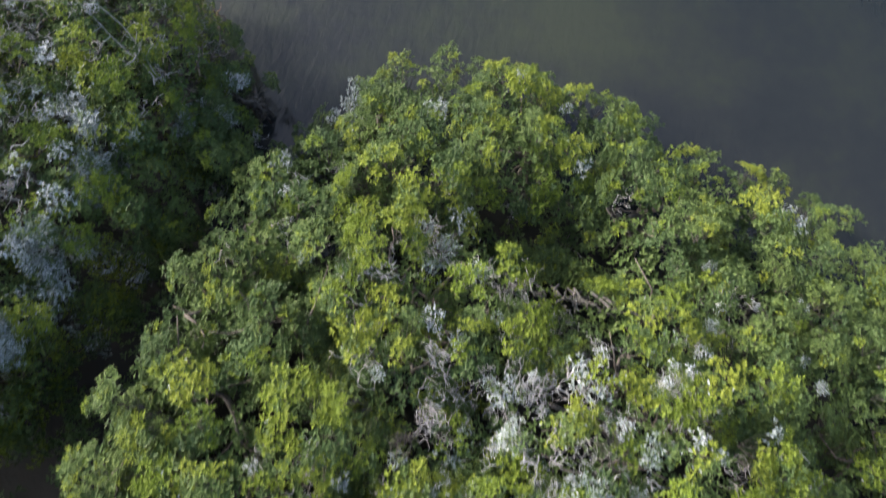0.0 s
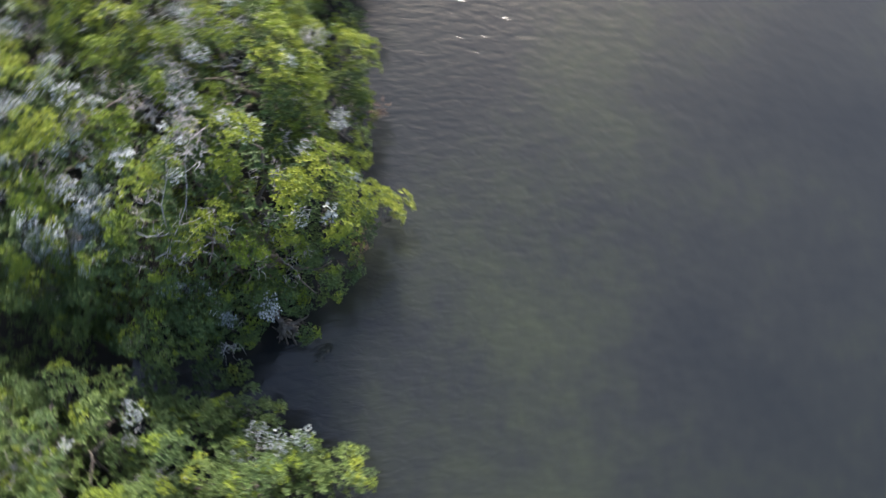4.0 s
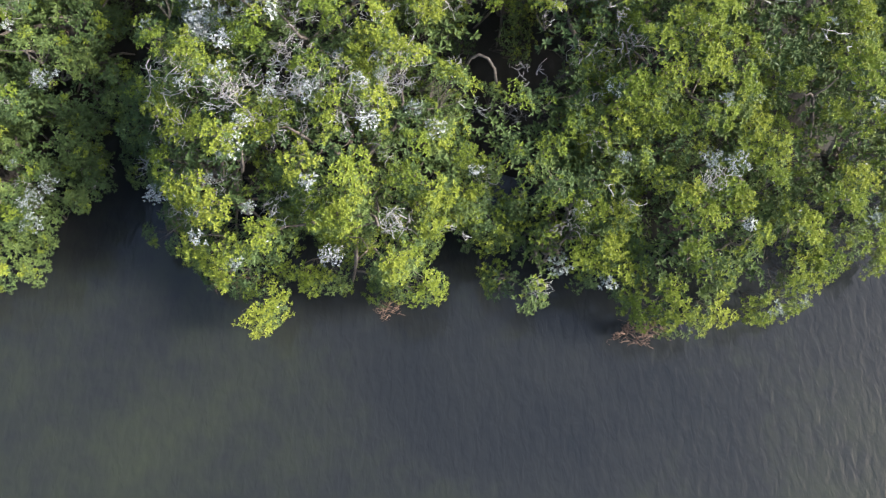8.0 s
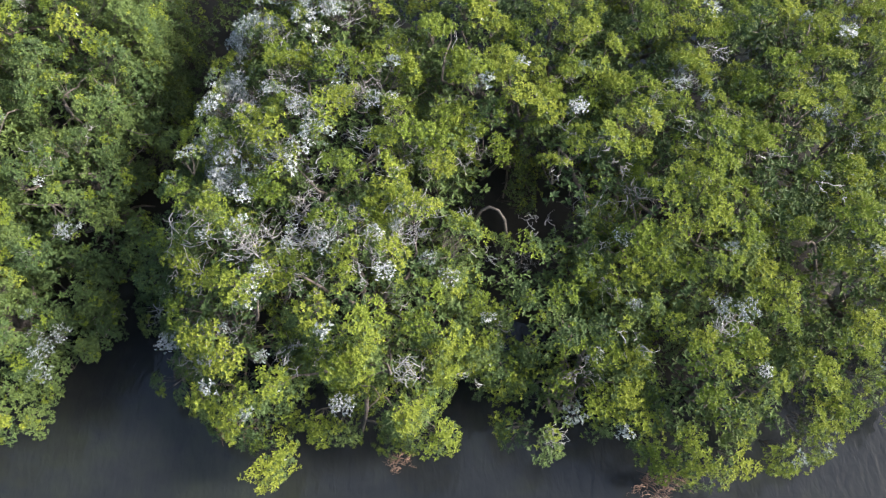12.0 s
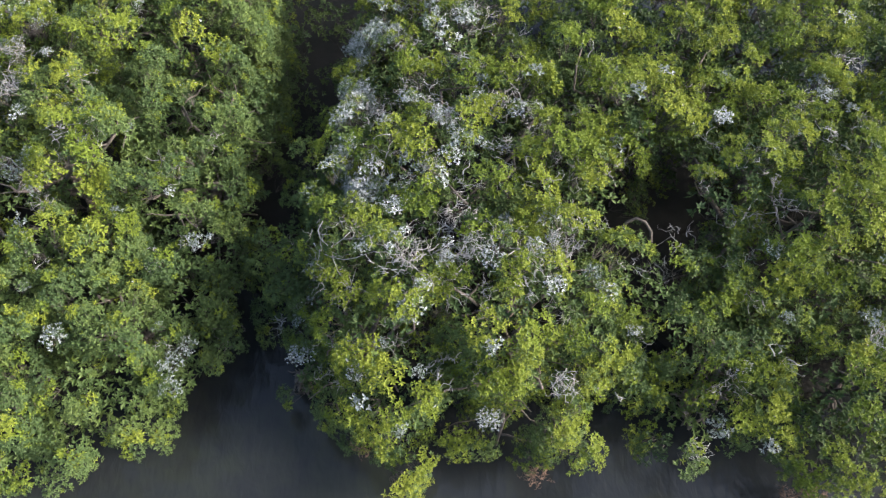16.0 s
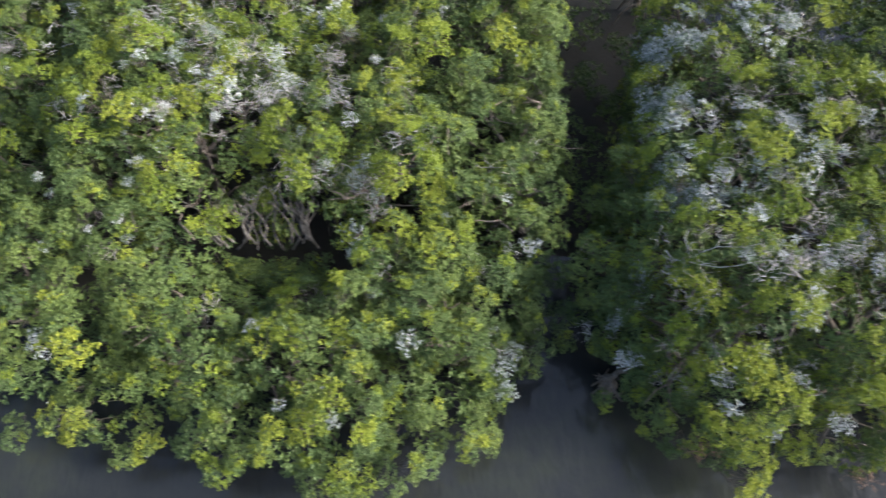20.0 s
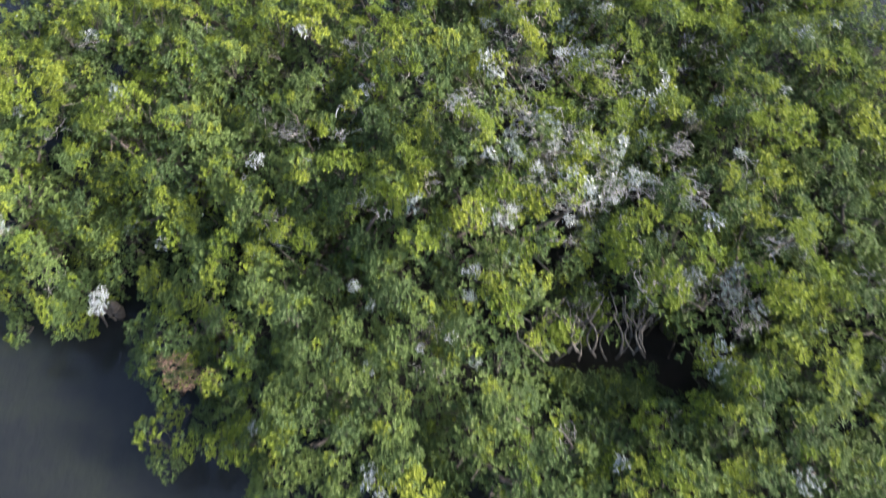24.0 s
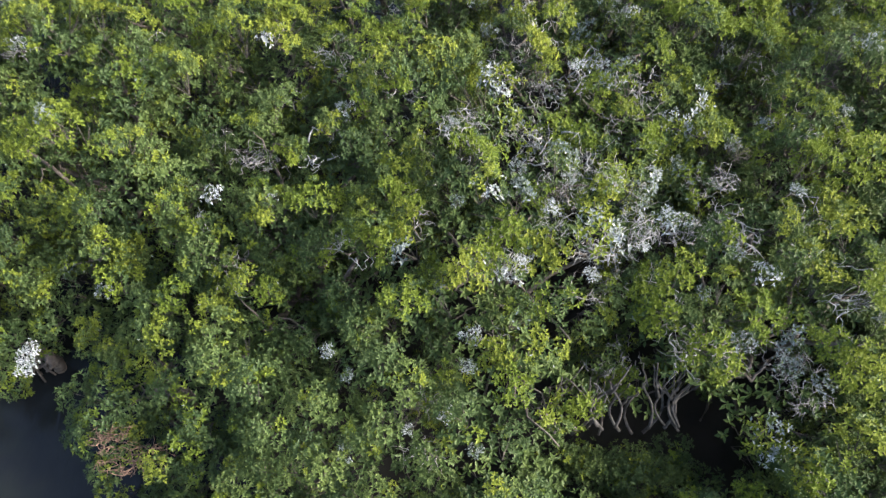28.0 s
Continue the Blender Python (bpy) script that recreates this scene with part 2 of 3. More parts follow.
# rim of the tall crown that stands over the lower ones before it
CROWN = np.array([(-5.9, 10.4), (-5.6, 9.6), (-5.0, 8.9), (-4.5, 8.1), (-3.8, 7.7), (-3.0, 7.6), (-1.8, 7.8), (-0.4, 7.8), (0.4, 8.2), (0.5, 9.3), (1.2, 10.4), (1.9, 11.4),
                  (1.4, 12.9), (0.0, 14.2), (-2.5, 14.8), (-4.5, 14.1), (-5.1, 12.9), (-5.6, 11.6)])
# trees: place, how far the crown rises over its neighbours, height of its outer rim
TREES = [(-11.2, 7.2, 0.0, 0.7), (-14.6, 5.9, -0.5, 0.7), (-13.4, 11.2, 0.5, 1.3), (-17.8, 7.0, -0.5, 0.9), (-18.0, 12.0, -0.2, 1.3), (-22.0, 8.2, -1.1, 1.2),
         (-22.2, 13.0, -0.9, 1.3), (-25.2, 10.6, -1.2, 1.0), (-26.6, 15.2, 0.0, 1.3), (-30.6, 13.6, -0.2, 1.3), (-31.0, 19.0, 0.0, 1.3),
         (-26.0, 20.0, 0.2, 1.3), (-21.0, 17.6, 0.1, 1.3), (-16.2, 17.0, 0.3, 1.3), (-10.8, 15.4, -0.3, 1.3), (-10.6, 19.8, 0.0, 1.3), (-15.6, 22.0, 0.0, 1.3),
         (-21.0, 22.4, 0.0, 1.3), (-29.4, 23.2, 0.0, 1.3), (-9.9, 11.0, -0.3, 1.3), (-5.4, 6.9, 0.9, 2.0), (-2.0, 6.3, 0.9, 2.7), (-2.9, 10.4, 0.6, 2.0),
         (-4.0, 15.4, 0.2, 1.3), (2.7, 5.7, -0.6, 0.9), (6.2, 5.8, -0.3, 1.2), (9.9, 7.6, -0.2, 1.3), (4.4, 9.8, 0.5, 1.3), (8.8, 12.2, 0.2, 1.3),
         (1.6, 13.2, 0.3, 1.3), (5.0, 16.2, 0.2, 1.3), (10.6, 16.0, 0.0, 1.3), (-4.6, 20.4, 0.0, 1.3), (-7.2, 6.4, -0.5, 0.6), (-28.6, 11.6, -1.3, 0.8)]
TREE_XY = np.array([t[:2] for t in TREES])
TREE_UP = np.array([t[2] for t in TREES])
TREE_RIM = np.array([t[3] for t in TREES])


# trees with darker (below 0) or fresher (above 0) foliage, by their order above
# low tones by the channel and in the west also put shade into leaf colour
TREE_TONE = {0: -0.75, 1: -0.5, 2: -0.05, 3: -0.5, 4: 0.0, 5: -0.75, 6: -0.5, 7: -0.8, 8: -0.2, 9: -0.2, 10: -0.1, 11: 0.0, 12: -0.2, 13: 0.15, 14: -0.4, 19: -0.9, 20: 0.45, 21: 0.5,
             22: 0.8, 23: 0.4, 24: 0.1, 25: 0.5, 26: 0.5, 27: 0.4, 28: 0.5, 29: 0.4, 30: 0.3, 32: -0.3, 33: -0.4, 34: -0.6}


def to_segment(p, a, b):
    a, b = np.array(a, float), np.array(b, float)
    d = b - a
    u = np.clip(((p - a) @ d) / (d @ d), 0, 1)
    return np.linalg.norm(p - (a + u[:, None] * d), axis=1)


def inside_by(p, ring):
    """Metres inside a closed line, negative outside it."""
    far = np.full(len(p), 1e9)
    inside = np.zeros(len(p), bool)
    for k in range(len(ring)):
        a, b = ring[k], ring[(k + 1) % len(ring)]
        far = np.minimum(far, to_segment(p, a, b))
        cross = (a[1] > p[:, 1]) != (b[1] > p[:, 1])
        with np.errstate(divide="ignore", invalid="ignore"):
            at = a[0] + (p[:, 1] - a[1]) / (b[1] - a[1]) * (b[0] - a[0])
        inside ^= cross & (p[:, 0] < at)
    return np.where(inside, far, -far)


def shore_distance(p):
    return inside_by(p, SHORE)


def hollow(p):
    """Metres from the middle of the nearest lobe of foliage."""
    far2 = np.full(len(p), 9.0)
    for k in range(len(p)):
        u, v = p[k] / 1.15
        for i in range(int(math.floor(u)) - 1, int(math.floor(u)) + 2):
            for j in range(int(math.floor(v)) - 1, int(math.floor(v)) + 2):
                a, b = noise.cell((i + 0.5, j + 0.5, 2.5)), noise.cell((i + 0.5, j + 0.5, 7.5))
                far2[k] = min(far2[k], 1.15 * math.hypot(u - i - 0.5 - 0.42 * a, v - j - 0.5 - 0.42 * b))
    return far2


def canopy(p):
    """Height of the canopy over points of the plan (below 0 where there is none), and the nearest tree."""
    p = np.asarray(p, float).reshape(-1, 2)
    d = shore_distance(p)
    far = np.linalg.norm(p[:, None] - TREE_XY[None], axis=2)
    order = np.sort(far, axis=1)
    near = far.argmin(1)
    wt = np.exp(-(far / 1.8) ** 2) + 1e-9
    wt /= wt.sum(1)[:, None]
    into = np.maximum(d, 0)
    h = 0.5 + (wt @ TREE_RIM) * (1 - np.exp(-into / 0.35)) + 4.3 * (1 - np.exp(-into / 3.0))
    h = h + (wt @ TREE_UP) * np.clip(d / 2.0, 0, 1)
    for x, y, up, r in SWELLS:
        h = h + up * np.exp(-((p[:, 0] - x) ** 2 + (p[:, 1] - y) ** 2) / r ** 2)
    c = inside_by(p, CROWN)
    front = np.clip((9.6 - p[:, 1]) / 1.2, 0, 1)
    h = np.where(c > 0, np.maximum(h, 5.8 + 1.1 * (1 - np.exp(-np.maximum(c, 0) / 0.9))), h - 1.3 * front * np.exp(-(np.minimum(c, 0) / 0.45) ** 2))
    open_here = d < 0
    for a, b, half, rim in GAPS:
        g = to_segment(p, a, b) - half
        h = np.minimum(h, rim + 3.6 * (1 - np.exp(-np.maximum(g, 0) / 1.5)))
        open_here |= g < 0
    h = h - 0.5 * np.exp(-((order[:, 1] - order[:, 0]) / 0.7) ** 2) * np.clip(d / 3, 0, 1)
    far2 = hollow(p)
    h = h + (1.20 * np.sqrt(np.maximum(1 - (far2 / 0.86) ** 2, 0.0)) - 0.80) * np.clip(d / 1.5, 0.3, 1)
    wave = np.array([0.40 * noise.noise((x * 0.45, y * 0.45, 3.1)) + 0.20 * noise.noise((x * 1.0, y * 1.0, 5.7)) for x, y in p])
    h = h + wave * np.clip(d / 2, 0.2, 1)
    return np.where(open_here, -1.0, h), near


# ---- water and mud ----
def sheet(name, half, step):
    n = int(2 * half / step)
    bm = bmesh.new()
    bmesh.ops.create_grid(bm, x_segments=n, y_segments=n, size=half)
    me = bpy.data.meshes.new(name)
    bm.to_mesh(me)
    bm.free()
    return me


water_mesh = sheet("water", 2500.0, 250.0)
water_mesh.materials.append(WATER)
tagged(new("water", water_mesh), "dark grey-green shallow tidal water with small ripples", "water", kind="structure")


def mud_bank():
    xs, ys = np.arange(-38, 17, 0.5), np.arange(2, 29.5, 0.5)
    p = np.array([(x, y) for y in ys for x in xs])
    d = shore_distance(p)
    z = -0.5 + 0.62 * (1 / (1 + np.exp(-(d - 2.0) / 0.45))) + np.array([0.05 * noise.noise((x, y, 0.0)) for x, y in p])
    z -= 0.5 * np.exp(-(to_segment(p, *GAPS[0][:2]) / 0.8) ** 2)
    w = len(xs)
    faces = [(r * w + c, r * w + c + 1, (r + 1) * w + c + 1, (r + 1) * w + c) for r in range(len(ys) - 1) for c in range(w - 1)]
    verts = np.column_stack([p, z])
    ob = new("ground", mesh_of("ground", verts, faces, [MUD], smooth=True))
    tagged(ob, "dark wet mud under the mangrove trees, coloured near black for their shade", "mud", kind="structure")


mud_bank()

# ---- sprays of leaves ----
def add_leaf(v, f, s, base, way, up, length, width, slot):
    side = np.cross(way, up)
    side /= np.linalg.norm(side) + 1e-9
    top = np.cross(side, way)
    k = len(v)
    w = width / 2
    v.append(base)
    v.append(base + way * length * 0.55 - side * w + top * w * 0.35)
    v.append(base + way * length - top * length * 0.06)
    v.append(base + way * length * 0.55 + side * w + top * w * 0.35)
    f.append((k, k + 2, k + 1))
    f.append((k, k + 3, k + 2))
    s.extend((slot, slot))


def add_twig(v, f, s, pts, r0, r1, slot):
    t = Tubes()
    t.add(pts, np.linspace(r0, r1, len(pts)), 3)
    k = len(v)
    v.extend(t.v)
    f.extend(tuple(i + k for i in face) for face in t.f)
    s.extend([slot] * len(t.f))


def spray_mesh(name, seed, radius, tall, puffs, rosettes, leaves, young, white, leaf=0.095):
    """A spray of foliage: twigs from one point carry puffs round a raised middle one, and each puff is a small dome of leaf rosettes.
    The shares of young and whitened leaves are given."""
    rng = np.random.default_rng(seed)
    v, f, s = [], [], []
    root = np.array((0, 0, -0.45 * tall - 0.25))
    turned = rng.uniform(0, 6.28)
    for n in range(puffs):
        w = turned + n * 6.283 / max(puffs - 1, 1) + rng.uniform(-0.35, 0.35)
        q = radius * (rng.uniform(0.0, 0.12) if n == 0 else rng.uniform(0.46, 0.74))
        core = np.array((q * math.cos(w), q * math.sin(w), tall * (0.75 * (1 - (q / radius) ** 2) + rng.uniform(-0.50, 0.22))))
        size = radius * rng.uniform(0.36, 0.50) * (1.15 if n == 0 else 1.0) * math.sqrt(5.5 / puffs)
        pale_puff = rng.uniform() < white
        fresh_puff = rng.uniform() < young
        lean = core - root
        lean /= np.linalg.norm(lean)
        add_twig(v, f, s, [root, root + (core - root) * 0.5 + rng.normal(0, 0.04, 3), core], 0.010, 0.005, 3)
        turn = rng.uniform(0, 6.28)
        for r in range(rosettes):
            b = turn + r * 2.4
            c = math.sqrt((r + 0.4) / rosettes)
            push = np.array((c * math.cos(b), c * math.sin(b), 0.95 * math.sqrt(max(1 - c * c, 0.02)))) + lean * 0.25
            p = core + size * (push + rng.normal(0, 0.13, 3))
            axis = push + np.array((0, 0, 0.45)) + rng.normal(0, 0.22, 3)
            axis /= np.linalg.norm(axis)
            one = np.cross(axis, (0.3, 0.8, 0.1))
            one /= np.linalg.norm(one)
            two = np.cross(axis, one)
            count = leaves + int(rng.integers(-1, 2))
            start = rng.uniform(0, 6.28)
            fresh = rng.uniform() < (0.97 if c < 0.8 else 0.78) if fresh_puff else rng.uniform() < 0.04
            for k in range(count):
                a = start + k * 2.4
                ring = k / count
                lift = 1.0 - 1.0 * ring + rng.normal(0, 0.16)
                way = math.cos(a) * one + math.sin(a) * two
                way = way * math.cos(lift) + axis * math.sin(lift)
                way /= np.linalg.norm(way)
                long = leaf * rng.uniform(0.8, 1.2) * (0.75 + 0.4 * ring)
                if pale_puff and rng.uniform() < 0.9:
                    slot = 2 if rng.uniform() < white * 0.62 else 4
                elif rng.uniform() < white * 0.3:
                    slot = 4
                else:
                    slot = 1 if fresh else 0
                add_leaf(v, f, s, p - axis * 0.05 * ring, way, axis, long, long * rng.uniform(0.36, 0.48), slot)
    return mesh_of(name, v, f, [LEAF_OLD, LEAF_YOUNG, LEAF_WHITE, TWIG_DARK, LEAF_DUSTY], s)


BRIGHT = [spray_mesh("leaf_spray", 10 + k, 0.47, 0.42, 6, 10, 7, 0.90, 0.004, 0.098) for k in range(9)]
GREEN = [spray_mesh("leaf_spray", 40 + k, 0.47, 0.42, 6, 10, 7, 0.45, 0.006, 0.098) for k in range(9)]
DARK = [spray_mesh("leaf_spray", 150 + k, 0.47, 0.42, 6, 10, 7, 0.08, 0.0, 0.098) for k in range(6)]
SPECKLED = [spray_mesh("leaf_spray", 70 + k, 0.46, 0.36, 6, 8, 6, 0.60, 0.20, 0.095) for k in range(6)]
GREYED = [spray_mesh("leaf_spray", 170 + k, 0.45, 0.30, 7, 8, 7, 0.20, 0.60, 0.078) for k in range(5)]
WHITENED = [spray_mesh("leaf_spray", 90 + k, 0.44, 0.26, 8, 7, 7, 0.10, 0.88, 0.074) for k in range(5)]
FLANK = [spray_mesh("leaf_spray", 130 + k, 0.48, 0.34, 5, 8, 7, 0.35, 0.0, 0.10) for k in range(6)]
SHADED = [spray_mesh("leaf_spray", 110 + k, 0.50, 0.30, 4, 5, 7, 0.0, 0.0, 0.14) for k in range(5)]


def tangle_mesh(name, seed, radius, count, mat, flat=0.35):
    """Bare forked twigs that spread from one point."""
    rng = np.random.default_rng(seed)
    t = Tubes()
    for k in range(count):
        w = rng.uniform(0, 2 * math.pi)
        q = 0.75 * radius * math.sqrt(rng.uniform(0, 1))
        b = w + rng.normal(0, 1.1)
        reach = radius * rng.uniform(0.45, 0.95)
        a = np.array((q * math.cos(w), q * math.sin(w), rng.uniform(-0.35, -0.05)))
        end = a + np.array((reach * math.cos(b), reach * math.sin(b), reach * rng.uniform(0.0, 1.6 * flat)))
        pts = curved(rng, a, end, 7, 0.10)
        t.add(pts, np.linspace(rng.uniform(0.006, 0.019), 0.004, 8), 4)
        for _ in range(2):
            at = pts[int(rng.integers(1, 7))]
            t.add(curved(rng, at, at + rng.normal(0, 0.17, 3) * (1, 1, 0.5), 4, 0.2), np.linspace(0.008, 0.0035, 5), 3)
    return t.mesh(name, mat)


TANGLES = [tangle_mesh("bare_branch", 200 + k, 0.50, 9, TWIG) for k in range(4)]
TANGLES_WHITE = [tangle_mesh("bare_branch", 220 + k, 0.50, 10, TWIG_WHITE) for k in range(4)]
TANGLES_BROWN = [tangle_mesh("bare_branch", 240 + k, 0.5, 22, TWIG_BROWN, 0.2) for k in range(2)]

FANS = [tangle_mesh("twig_fan", 260 + k, 0.34, 6, TWIG if k % 3 == 0 else TWIG_WHITE) for k in range(6)]
# where twigs show most: x, y, spread, how many
TWIGGY = [(-3.0, 10.4, 1.9, 110), (-2.0, 7.2, 1.0, 26), (-16.8, 13.6, 2.2, 100), (-15.4, 12.2, 1.2, 36), (-17.5, 17.5, 1.6, 30), (-14.0, 11.0, 1.8, 30), (-22.5, 14.4, 1.6, 20), (-5.2, 7.2, 0.9, 24),
          (3.6, 9.0, 1.8, 26), (7.0, 11.0, 2.0, 26), (-27.0, 17.0, 2.4, 22), (-11.0, 7.5, 1.6, 12), (-4.0, 15.0, 1.2, 16), (-6.2, 7.0, 0.8, 14)]
# places whitened by droppings: x, y, radius, strength
WHITE_FAR_WEST = [(-28.14, 16.72, 0.27, 0.6), (-28.05, 11.15, 0.45, 1.5), (-26.42, 12.3, 0.26, 0.7), (-23.88, 13.64, 0.29, 1),
                  (-22.54, 13.12, 0.15, 0.8), (-21.38, 10.41, 0.16, 0.6), (-21.28, 15.21, 0.28, 0.7), (-21.01, 8.72, 0.19, 0.8),
                  (-20.99, 9.99, 0.15, 0.6), (-19.94, 9.07, 0.17, 0.8), (-19.69, 13.83, 0.15, 0.7), (-19.24, 9.35, 0.21, 0.8),
                  (-19.15, 14.05, 0.16, 0.7), (-19.06, 12.47, 0.13, 0.8), (-18.92, 9.95, 0.21, 0.8), (-18.85, 10.52, 0.24, 0.8),
                  (-18.8, 8.63, 0.18, 0.7), (-18.58, 17.99, 0.28, 0.9), (-18.32, 17.45, 0.27, 0.7), (-18.2, 11.27, 0.34, 0.9),
                  (-17.96, 13.46, 0.21, 1), (-17.88, 11.65, 0.19, 0.9), (-17.43, 12.46, 0.23, 0.6), (-16.83, 11.27, 0.15, 0.8),
                  (-16.7, 15.77, 0.19, 0.7)]
WHITE_WEST = [(-15.95, 16.46, 0.37, 1), (-15.84, 17.85, 0.33, 0.8), (-15.8, 11.96, 0.17, 0.8), (-15.6, 9.52, 0.17, 0.6), (-15.23, 5.17, 0.2, 0.7),
              (-15.06, 12.36, 0.2, 0.8), (-14.92, 13.14, 0.18, 0.8), (-14.86, 11.11, 0.12, 0.8), (-14.73, 14.14, 0.21, 0.8),
              (-14.39, 9.51, 0.25, 0.7), (-14.31, 11.75, 0.23, 1.1), (-14.27, 10.28, 0.25, 0.8), (-13.86, 14.06, 0.2, 0.8), (-13.69, 11.46, 0.3, 1),
              (-13.56, 9.92, 0.29, 0.7), (-13.12, 12.77, 0.12, 0.6), (-13.08, 7.46, 0.18, 0.6), (-13.02, 9.61, 0.24, 0.9), (-12.22, 6.25, 0.39, 0.8),
              (-11.98, 10.64, 0.17, 0.6), (-11.48, 14.86, 0.17, 0.6), (-11.03, 11.01, 0.2, 0.6), (-10.31, 6.92, 0.17, 0.7),
              (-10.09, 5.93, 0.52, 0.9), (-10.01, 9.66, 0.17, 0.7), (-9.78, 6.71, 0.29, 0.8), (-9.48, 8.69, 0.38, 0.9)]
WHITE_CENTRE_WEST = [(-7.08, 6.62, 0.45, 1.5), (-7.12, 7.52, 0.19, 0.9), (-6.28, 10.25, 0.35, 0.9), (-5.86, 12.7, 0.46, 0.9), (-5.84, 14.54, 0.49, 0.8), (-5.76, 10.4, 0.3, 0.8),
                     (-5.5, 9.2, 0.45, 1), (-5.56, 11.07, 0.26, 0.7), (-5.48, 5.5, 0.25, 0.7),
                     (-5.27, 7.44, 0.2, 0.7), (-5.1, 9.95, 0.38, 1.1), (-5.09, 9.41, 0.33, 0.8), (-4.9, 5.77, 0.17, 0.7),
                     (-4.65, 8.63, 0.36, 1), (-4.61, 11.56, 0.35, 0.9)]
WHITE_CENTRE = [(-4.53, 7.47, 0.32, 0.7), (-4.2, 5.86, 0.36, 1), (-4.11, 5.29, 0.19, 0.8), (-4.07, 6.56, 0.24, 0.8), (-3.71, 10.55, 0.18, 0.8),
                (-3.65, 9.73, 0.41, 0.9), (-3.61, 7.25, 0.24, 0.8), (-3.56, 7.69, 0.18, 0.8), (-3.34, 13.59, 0.78, 0.9), (-2.65, 7.17, 0.30, 0.8),
                (-2.59, 4.76, 0.33, 0.8), (-1.97, 10.93, 0.31, 0.7), (-1.76, 7.42, 0.25, 0.8), (-1.47, 6.45, 0.26, 0.9), (-1.34, 7.81, 0.18, 0.8),
                (-1.17, 8.81, 0.37, 0.7), (-0.63, 6.89, 0.24, 0.8), (-0.17, 6.87, 0.30, 1.0)]
WHITE_EAST = [(0.72, 6.59, 0.23, 0.7), (2.79, 4.98, 0.4, 0.9), (2.82, 11.01, 0.33, 0.7), (3.13, 5.81, 0.24, 1), (3.7, 8.02, 0.31, 0.8),
              (3.93, 6.66, 0.19, 0.8), (4.31, 10.63, 0.32, 0.7), (5.16, 11.41, 0.25, 0.6), (5.36, 8.98, 0.21, 0.6), (6.19, 6.59, 0.49, 0.9),
              (6.59, 5.21, 0.19, 0.6), (8.39, 10.7, 0.3, 0.7), (9.46, 13.06, 0.33, 0.7)]
# the same on the steep flank over the channel: x, y, z, radius
WHITE_FLANK = [(-6.45, 8.3, 2.7, 0.42), (-6.9, 7.6, 1.8, 0.3), (-5.75, 9.9, 3.7, 0.5), (-5.6, 10.7, 4.3, 0.5), (-5.9, 10.5, 3.7, 0.45), (-5.3, 12.2, 4.4, 0.6), (-5.7, 12.6, 4.0, 0.5), (-5.5, 14.2, 4.2, 0.6),
               (-4.8, 14.4, 4.6, 0.6), (-5.3, 9.5, 4.4, 0.4)]
WHITE_SPOTS = WHITE_FAR_WEST + WHITE_WEST + WHITE_CENTRE_WEST + WHITE_CENTRE + WHITE_EAST
# wider places where the leaves are dusty with them
DUSTY = [(-3.4, 10.6, 2.6, 0.40), (-16.6, 13.8, 2.8, 0.50), (-10.6, 15.6, 1.8, 0.36), (-14.0, 10.4, 1.4, 0.29), (-6.0, 11.4, 1.1, 0.55), (-6.0, 9.5, 1.0, 0.50), (-5.4, 13.4, 1.0, 0.68), (-1.8, 7.0, 1.2, 0.22),
         (-4.6, 15.0, 1.6, 0.48), (-5.2, 7.4, 1.0, 0.14), (3.0, 5.0, 0.9, 0.22), (-17.8, 11.2, 1.2, 0.34), (-18.4, 17.4, 1.2, 0.34), (-15.8, 17.4, 1.2, 0.36)]
# bare places in the canopy with dead branches: x, y, radius
BARE_FAR_WEST = [(-25.71, 16.87, 0.34), (-23.4, 14.71, 0.29), (-22.32, 15.59, 0.21), (-19.89, 8.91, 0.24), (-19.73, 9.5, 0.27),
                 (-18.96, 12.04, 0.26), (-18.75, 10.69, 0.26), (-18.44, 17.05, 0.39), (-18.34, 11.28, 0.19), (-18.18, 14.79, 0.22),
                 (-17.91, 16.27, 0.38), (-17.89, 18.07, 0.33), (-17.59, 15.02, 0.37), (-17.55, 13.86, 0.28), (-17.33, 12.26, 0.35),
                 (-17.06, 11.08, 0.25), (-17.04, 13.05, 0.2), (-16.82, 12.17, 0.23)]
BARE_WEST = [(-16.39, 8.1, 0.24), (-16.21, 10.15, 0.23), (-16.17, 11.41, 0.25), (-15.93, 11.95, 0.28), (-15.9, 10.66, 0.2), (-15.72, 17.71, 0.42),
             (-15.06, 12.36, 0.23), (-14.58, 7.9, 0.17), (-14.22, 10.28, 0.2), (-14.2, 13.38, 0.41), (-13.54, 9.89, 0.41), (-13.24, 9.6, 0.23),
             (-12.75, 9.63, 0.29), (-12.46, 10.07, 0.15)]
BARE_CENTRE_WEST = [(-5.94, 5.75, 0.24), (-4.91, 9.36, 0.3), (-4.8, 11.97, 0.38),
                    (-4.62, 6.08, 0.26)]
